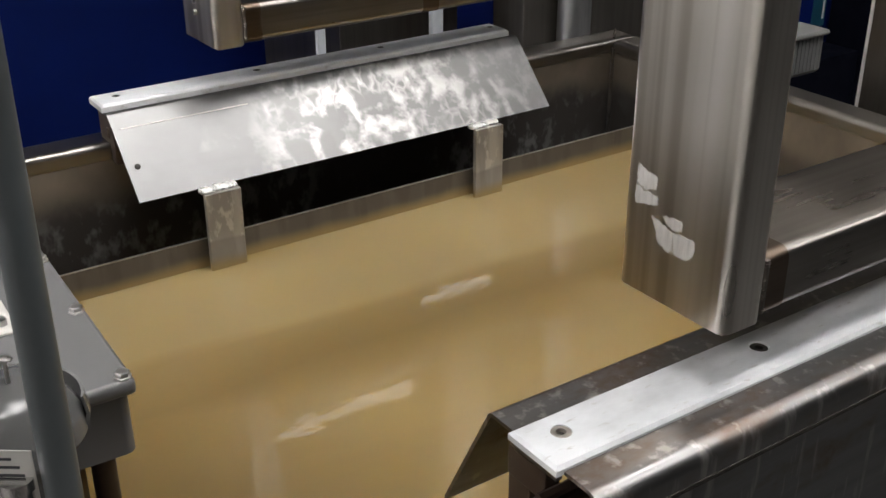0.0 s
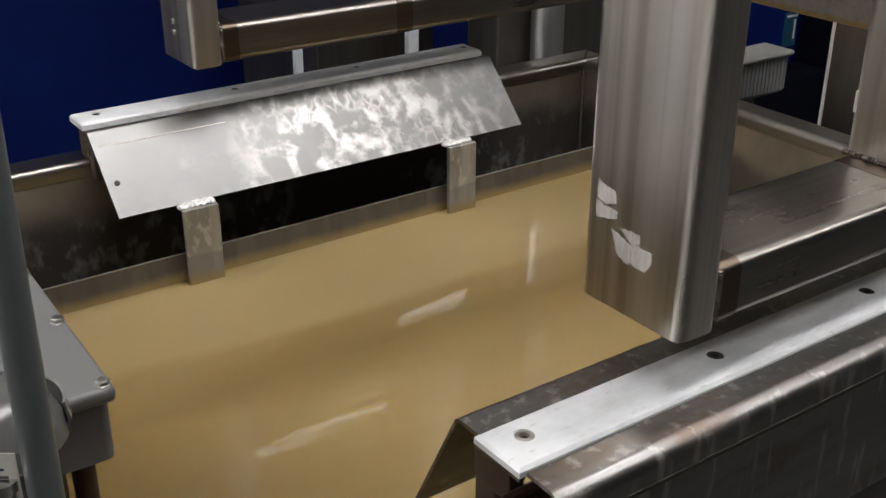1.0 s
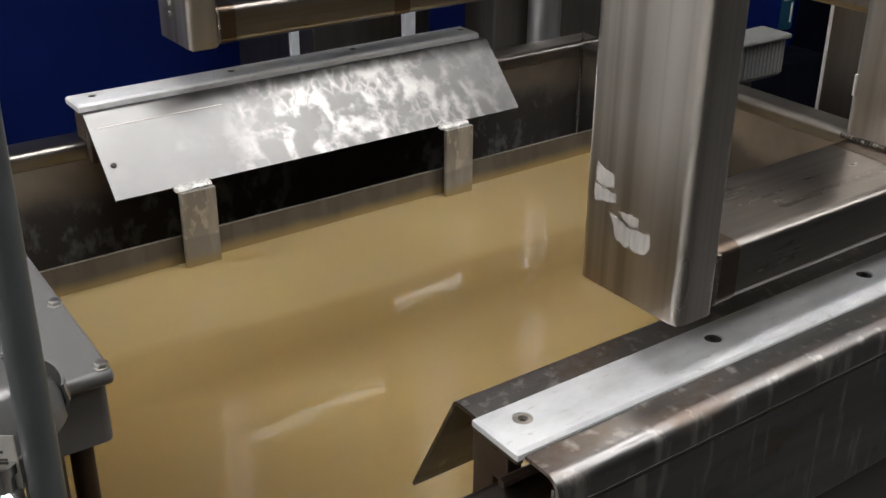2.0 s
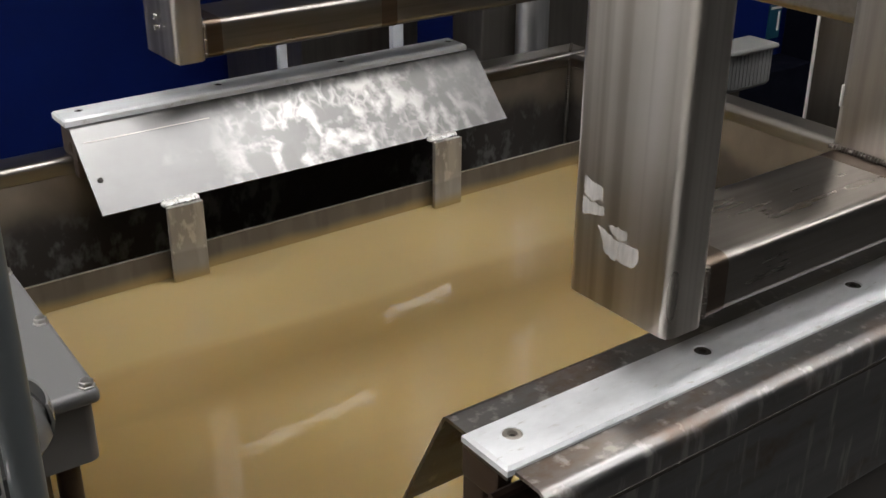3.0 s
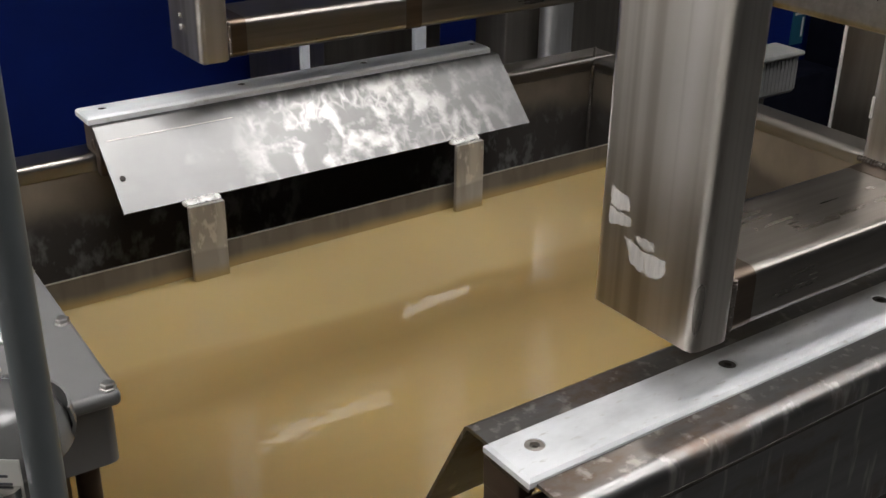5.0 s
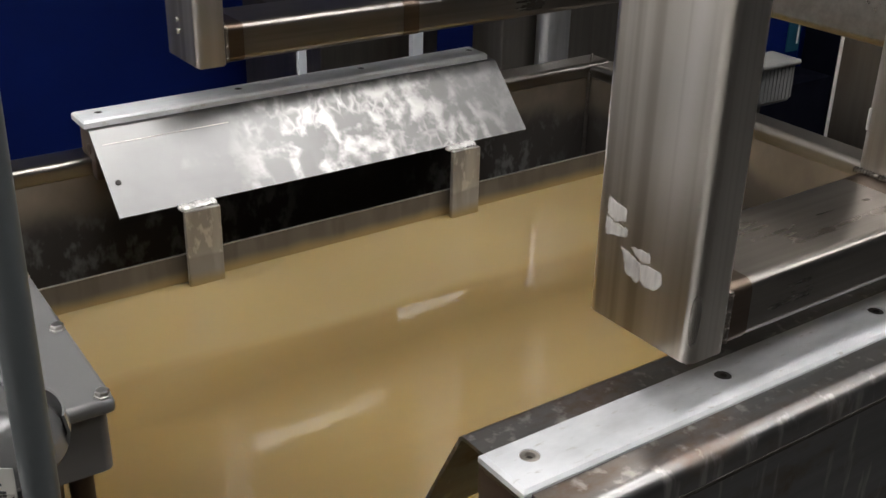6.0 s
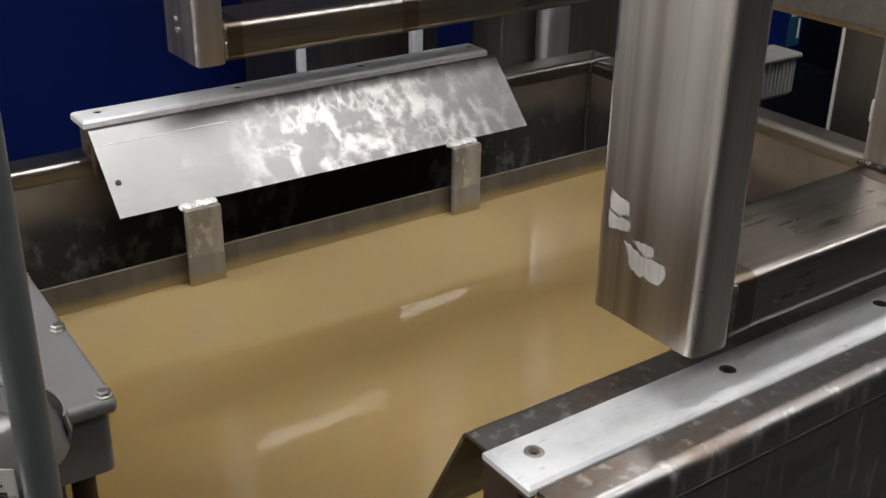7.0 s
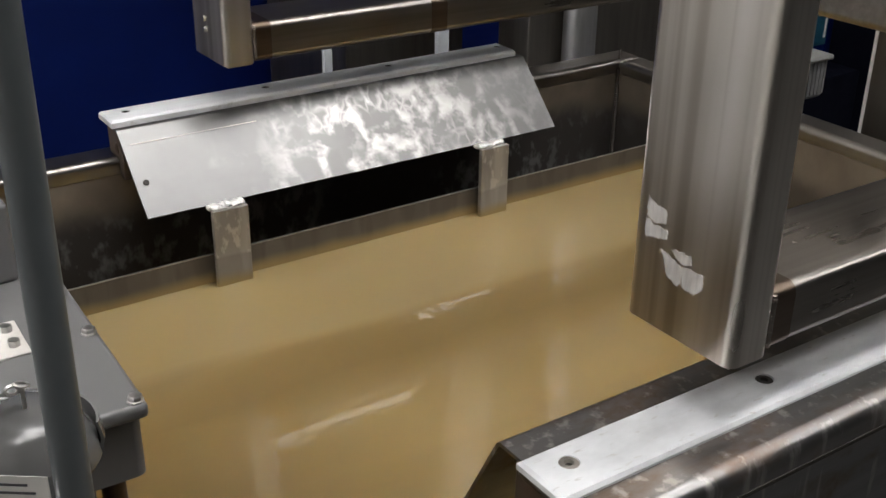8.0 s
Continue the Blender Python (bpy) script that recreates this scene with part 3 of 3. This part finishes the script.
def near_guard():
    g = empty("splash_guard", "bent steel splash guard with soiled white strip and drip-marked apron", "guard", "splash guards")
    x0, x1 = 0.377, 0.985
    part("sheet", bent_sheet([(0.543, 0.971, 0), (0.489, 1.077, 0.004), (0.380, 1.077, 0.01), (0.380, 1.057, 0)], 0.003, x0, x1, 8), APRON_STEEL, g)
    part("apron", bent_sheet([(0.3885, 1.066, 0), (0.3885, 0.925, 0.004), (0.40, 0.92, 0)], 0.003, x0 + 0.004, x1, 8), APRON_STEEL, g, "drip-marked steel apron")
    # Solid dark strip, set proud, in place of the shadow under the lip.
    part("gap_shade", box(x0 + 0.004, x1, 0.3762, 0.388, 1.0535, 1.0568), HOLE, g, "dark strip standing in for the shaded gap under the rolled edge")
    xs = [0.3985 + 0.189 * k for k in range(4)]
    wear_strip(g, 0.3705, 0.979, 0.4115, 0.4615, 1.0775, 1.0845, [(x, 0.441) for x in xs], 0.0075, (0,))
    part("backing_plate", box(0.3712, x0 - 0.0005, 0.4125, 0.4605, 1.0735, 1.0772, bevel=0.0006), DARK_STEEL, g, "soiled backing plate under the strip")
    for x in (0.386, 0.68, 0.965):
        hook = box(x, x + 0.014, 0.44, 0.482, RIM + 0.0005, 1.0735, bevel=0.003)
        add_box(hook, x + 0.001, x + 0.013, 0.4575, 0.482, 0.985, RIM + 0.004, bevel=0.003)
        add_box(hook, x - 0.004, x + 0.016, 0.448, 0.474, 1.056, 1.0735, bevel=0.005)
        part("bracket", hook, RUST_STEEL, g, "rusty steel bracket")
        part("bolt", rod((x - 0.012, 0.432, 1.046), (x + 0.02, 0.432, 1.046), 0.004, sides=6), RUST_STEEL, g)
    return g


far_guard()
near_guard()


# ---- carrier frame ----
TUBE = 0.039


def carrier():
    f = empty("carrier_frame", "hanging carrier frame of welded brushed steel box tube", "frame")
    for y0, y1, low in ((0.414, 0.518, 1.13), (1.207, 1.305, 1.143)):
        top = low + 0.048
        xc = 0.513 if y0 < 1 else 0.5
        col = part("column", box(xc, xc + TUBE, y0, y1, low, 2.3, bevel=0.0085, segments=5, only="z"), COLUMN_STEEL, f, "brushed steel box tube column")
        part("end_cap", box(xc + 0.004, xc + TUBE - 0.004, y0 + 0.004, y1 - 0.004, low - 0.002, low + 0.002), COLUMN_STEEL, col)
        beam = part("beam", box(xc + TUBE - 0.0005, 2.0, y0 + 0.004, y1 - 0.004, low, top, bevel=0.009, segments=4, only="x"), BEAM_STEEL, f, "steel box tube beam")
        part("post", box(0.822, 0.925, y0 + 0.001, y1 - 0.001, top - 0.0005, 2.3, bevel=0.011, segments=5, only="z"), POST_STEEL, f, "steel box tube post")
        if y0 > 1:
            for z in (1.178, 1.192):
                part("stud", rod((xc - 0.003, 1.262, z), (xc + 0.001, 1.262, z), 0.0035, sides=12), CHROME, col)
        for xa, xb in ((xc + TUBE + 0.0005, xc + TUBE + 0.024), (0.797, 0.822)):
            part("heat_tint", box(xa, xb, y0 + 0.0036, y1 - 0.0036, low - 0.0004, top + 0.0004, bevel=0.0088, segments=4, only="x"), TINT_STEEL, beam, "brown heat-tinted steel beside the weld")
        weld_bead(f, (xc + TUBE + 0.001, y0 + 0.004, low + 0.004), (xc + TUBE + 0.001, y0 + 0.004, top - 0.002), 0.003)
        weld_bead(f, (xc + TUBE + 0.001, y0 + 0.008, top), (xc + TUBE + 0.001, y1 - 0.008, top), 0.003)
        weld_bead(f, (0.8205, y0 + 0.002, top + 0.0015), (0.8205, y1 - 0.002, top + 0.0015), 0.0032, ripple=0.25)
        part("ground_spot", box(0.8222, 0.826, y1 - 0.0065, y1 - 0.0035, top + 0.038, top + 0.058, bevel=0.0012), GROUND_PATCH, f, "bright ground spot on the post")
    part("arm", box(0.835, 0.922, 0.517, 0.92, 1.284, 1.344, bevel=0.008, segments=3, only="y"), BEAM_STEEL, f, "steel box tube arm")
    for y in (0.432, 1.265):
        part("top_beam", box(0.5, 2.0, y, y + 0.06, 2.3, 2.36, bevel=0.008), BEAM_STEEL, f)
        for x in (0.62, 1.88):
            part("hanger_rod", rod((x, y + 0.03, 2.359), (x, y + 0.03, 4.2), 0.012, sides=12), DARK_STEEL, f)
    return f


def ground_patch(parent, outline):
    """A bright patch ground into the column's side face: (y, z) corners."""
    bm = bmesh.new()
    ragged = []
    for k, (y, z) in enumerate(outline):
        y2, z2 = outline[(k + 1) % len(outline)]
        for q in range(6):
            edge = 0.0 if q == 0 else 0.0009
            ragged.append((y + (y2 - y) * q / 6 + random.uniform(-edge, edge), z + (z2 - z) * q / 6 + random.uniform(-edge, edge)))
    outline = ragged
    a = [bm.verts.new((0.51285, y, z)) for y, z in outline]
    b = [bm.verts.new((0.5135, y, z)) for y, z in outline]
    bm.faces.new(a), bm.faces.new(b)
    for k in range(len(a)):
        bm.faces.new((a[k], a[k - 1], b[k - 1], b[k]))
    part("ground_patch", bm, GROUND_PATCH, parent, "bright ground patch")


FRAME = carrier()
ground_patch(FRAME, ((0.5048, 1.2275), (0.497, 1.2235), (0.4865, 1.222), (0.4855, 1.2125), (0.495, 1.209), (0.505, 1.2125)))
ground_patch(FRAME, ((0.5055, 1.2108), (0.496, 1.2075), (0.4845, 1.2085), (0.4828, 1.2025), (0.492, 1.1985), (0.5052, 1.1968)))
ground_patch(FRAME, ((0.4885, 1.1925), (0.4795, 1.1905), (0.468, 1.1868), (0.4655, 1.1735), (0.4715, 1.1708), (0.481, 1.175), (0.4835, 1.183)))
ground_patch(FRAME, ((0.4672, 1.1866), (0.456, 1.1885), (0.446, 1.188), (0.4475, 1.177), (0.4535, 1.171), (0.4648, 1.1715)))
ground_patch(FRAME, ((0.479, 1.1955), (0.468, 1.1978), (0.4592, 1.1975), (0.4588, 1.1905), (0.4685, 1.1885)))


# ---- junction box and what stands round it ----
def junction_box():
    j = empty("junction_box", "grey enamelled junction box with bolted lid on the tank's rim", "junction box")
    part("body", box(-0.13, 0.178, 0.635, 0.88, 1.040, 1.09, bevel=0.008, segments=3, only="z"), GREY_PAINT, j)
    lid = part("lid", box(-0.136, 0.182, 0.628, 0.886, 1.0895, 1.102, bevel=0.0045, segments=3), GREY_PAINT, j, "grey lid with rounded edge")
    for x in (0.1748, -0.12):
        for y in (0.6355, 0.7435, 0.844):
            part("screw", lathe([(0.0062, 0), (0.0062, 0.001), (0.0052, 0.0014), (0.0052, 0.0042), (0.0044, 0.005)], (x, y, 1.102), 6), CHROME, lid, "hex head screw")
    plate = part("terminal_plate", box(0.085, 0.131, 0.735, 0.79, 1.1018, 1.104, bevel=0.001), LABEL, lid, "small pale plate with two bolts")
    for y in (0.75, 0.775):
        part("bolt", rod((0.122, y, 1.104), (0.122, y, 1.109), 0.0045, sides=6), CHROME, plate)
    for y in (0.66, 0.84):
        part("bracket", box(0.09, 0.126, y, y + 0.03, RIM - 0.0005, 1.0405, bevel=0.002), RUST_STEEL, j, "dark rusty bracket")
    part("gland_rod", rod((0.158, 0.66, 0.7), (0.158, 0.66, 1.041), 0.009, sides=16), RUST_STEEL, j, "rust-brown rod reaching into the liquid")
    part("gland_rod", rod((0.14, 0.655, 0.7), (0.14, 0.655, 1.041), 0.004, sides=12), DARK_STEEL, j)
    j.matrix_basis = Matrix.Translation((0.184, 0.6315, 0)) @ pose(0, 0, 0, 0, 0, -1.5) @ Matrix.Translation((-0.182, -0.628, 0))
    return j


def upper_box():
    b = empty("switch_box", "small grey enamelled box standing on the junction box", "switch box")
    part("body", box(-0.12, 0.16, 0.862, 0.884, 1.1015, 1.172, bevel=0.005, segments=3), GREY_PAINT, b)
    part("stem", rod((0.172, 0.872, 1.1015), (0.172, 0.872, 1.135), 0.0022, sides=10), BLACK, b, "thin black stem").matrix_local = pose(0.014, 0, -0.0005)
    part("tip", rod((0.172, 0.872, 1.135), (0.172, 0.872, 1.145), 0.0032, 0.0018, sides=10), BLACK, b).matrix_local = pose(0.014, 0, 0)
    return b


def float_head():
    c = (0.092, 0.590, 1.066)
    h = empty("sensor_head", "round grey plastic sensor head with domed cap and tag", "sensor")
    part("base", lathe([(0.034, -0.16), (0.034, -0.02), (0.032, -0.016), (0.032, 0.046), (0.03, 0.05)], c), GREY_PLASTIC, h)
    cap = part("cap", lathe([(0.033, 0.046), (0.043, 0.048), (0.0455, 0.052), (0.044, 0.062), (0.0425, 0.0655), (0.034, 0.079), (0.028, 0.0845), (0.016, 0.0895), (0.001, 0.0915)], c, 48), GREY_PLASTIC, h, "glossy grey domed cap", 22)
    # a raised clear lip round the cap's far side
    lip = bmesh.new()
    rows = []
    for k in range(21):
        a = radians(-25 + 90 * k / 20)
        rows.append([lip.verts.new((c[0] + r * math.cos(a), c[1] + r * math.sin(a), c[2] + z)) for r, z in ((0.0435, 0.054), (0.046, 0.0525), (0.048, 0.062), (0.0455, 0.0745), (0.044, 0.074), (0.046, 0.062))])
    for p, q in zip(rows, rows[1:]):
        for k in range(6):
            lip.faces.new((p[k], p[(k + 1) % 6], q[(k + 1) % 6], q[k]))
    lip.faces.new(rows[0]), lip.faces.new(rows[-1][::-1])
    part("lip", lip, LIP_PLASTIC, cap, "raised pale lip", 30)
    part("eyelet", rod((c[0] + 0.004, c[1] - 0.006, c[2] + 0.09), (c[0] + 0.004, c[1] - 0.006, c[2] + 0.106), 0.0014, sides=8), CHROME, cap)
    part("gland", lathe([(0.012, 0), (0.012, 0.008), (0.009, 0.01), (0.009, 0.02), (0.0105, 0.021), (0.0105, 0.028)], (0.082, 0.5375, 1.096), 16), GLAND, h, "bright cable gland")
    for k in range(5):
        bm = bmesh.new()
        ring = 14
        rows = [[bm.verts.new((math.cos(u) * (0.0042 + 0.0012 * math.cos(v)), math.sin(u) * (0.0028 + 0.0012 * math.cos(v)), 0.0012 * math.sin(v)))
                 for v in (0.0, 1.257, 2.513, 3.77, 5.027)] for u in (2 * math.pi * q / ring for q in range(ring))]
        for q in range(ring):
            p, w = rows[q], rows[(q + 1) % ring]
            for v in range(5):
                bm.faces.new((p[v], p[(v + 1) % 5], w[(v + 1) % 5], w[v]))
        part("chain_link", bm, CHROME, h, "chrome chain link").matrix_local = pose(c[0] + 0.004 - 0.0058 * k, c[1] - 0.006, c[2] + 0.107 - 0.0022 * k, 85 * (k % 2), 20, 12)
    return h


def tag():
    t = empty("paper_tag", "pale tag with small print hung on the sensor head", "tag")
    part("card", box(-0.05, 0, 0, 0.001, 1.09, 1.142, bevel=0.0004), LABEL, t)
    for k, (a, b) in enumerate(((-0.034, -0.012), (-0.046, -0.008), (-0.04, -0.006), (-0.046, -0.014))):
        part("print_bar", box(a, b, -0.0006, 0.0001, 1.1355 - 0.0055 * k, 1.137 - 0.0055 * k), INK, t)
    t.matrix_basis = pose(0.0915, 0.531, 0, 0, 0, -36)
    return t


def upright_pipe():
    p = empty("upright_pipe", "upright grey painted pipe beside the junction box", "pipe")
    part("tube", rod((0.0995, 0.525, 0.0), (0.1074, 0.525, 2.2), 0.0103, sides=28), PIPE_PAINT, p)
    part("foot", lathe([(0.035, 0), (0.035, 0.008), (0.014, 0.012)], (0.0995, 0.525, 0), 28), PIPE_PAINT, p)
    return p


junction_box()
upper_box()
float_head()
tag()
upright_pipe()


# ---- behind the tank ----
def behind():
    p = empty("blue_panel", "deep blue painted machine panel behind the tank", "panel")
    for k in range(5):
        part("panel", box(0.1 + 1.0 * k, 1.096 + 1.0 * k, 2.3, 2.34, 0.0, 1.6, bevel=0.004), BLUE, p)

    m = empty("machine_cabinet", "dark steel machine cabinet", "machine")
    part("body", box(1.02, 1.3, 1.85, 2.2, 0.0, 0.99, bevel=0.006), DARK_STEEL, m)
    m = empty("machine_post", "dark steel machine post", "post")
    part("body", box(1.29, 1.72, 1.62, 1.72, 0.0, 2.3, bevel=0.006), DARK_STEEL, m)
    m = empty("bright_pipe", "bright polished steel pipe before a dark post", "pipe")
    part("tube", rod((1.376, 1.575, 0), (1.376, 1.575, 2.3), 0.032, sides=28), PIPE_CHROME, m)
    m = empty("rail_post", "short pale painted rail post", "post", "rail posts")
    part("body", box(0.888, 0.905, 1.69, 1.702, 0, 1.05, bevel=0.003), WHITE_BAR, m)
    m = empty("rail_post", "short pale painted rail post", "post", "rail posts")
    part("body", box(1.13, 1.155, 1.69, 1.705, 0, 1.15, bevel=0.003), WHITE_BAR, m)
    m = empty("machine_post", "dark steel post with a bright edge", "post")
    part("body", box(1.36, 1.46, 0.85, 0.926, 0, 2.3, bevel=0.003), DARK_STEEL, m)
    # Pale strip put on for the bright line down this corner.
    part("edge_strip", box(1.3585, 1.3615, 0.9225, 0.9275, 0.96, 2.3), GROUND_PATCH, m, "thin pale strip along the post edge")
    m = empty("machine_cabinet", "dark navy machine cabinet before the blue panel", "machine")
    part("body", box(3.095, 3.5, 2.1, 2.28, 0, 1.6, bevel=0.006), NAVY, m)
    m = empty("machine_plinth", "low dark navy plinth before the blue panel", "plinth")
    part("body", box(2.3, 3.09, 2.14, 2.28, 0, 0.5, bevel=0.006), NAVY, m)
    m = empty("wall_label", "small teal label on the blue panel", "label")
    part("plate", box(3.03, 3.092, 2.294, 2.2995, 0.55, 0.665, bevel=0.001), TEAL, m)
    part("print_bar", box(3.036, 3.09, 2.2925, 2.2942, 0.65, 0.658), LABEL, m)
    part("print_bar", box(3.075, 3.083, 2.2925, 2.2942, 0.575, 0.64), LABEL, m)
    e = empty("control_enclosure", "pale grey plastic control enclosure beside the tank", "enclosure")
    part("body", box(1.275, 1.442, 1.058, 1.111, 0.988, 1.05, bevel=0.008, segments=3), GREY_PAINT, e)
    part("lid", box(1.272, 1.448, 1.052, 1.114, 1.0495, 1.058, bevel=0.004, segments=3), GREY_LID, e, "pale grey lid")
    for k in range(18):
        part("rib", box(1.284 + 0.0088 * k, 1.288 + 0.0088 * k, 1.0568, 1.0585, 0.996, 1.0498), GREY_PAINT, e)
    part("stand", box(1.33, 1.38, 1.065, 1.11, 0, 0.993, bevel=0.004), DARK_STEEL, e)


behind()


# ---- what moves ----
def motions():
    rows = []
    for k in range(33):
        t = 0.25 * k
        rows.append((t, pose(0.0022 * t + 0.004 * math.sin(4.1 * t), 0.0006 * math.sin(6.3 * t + 0.5), 0)))
    walk(SURFACE_OB, rows)


motions()
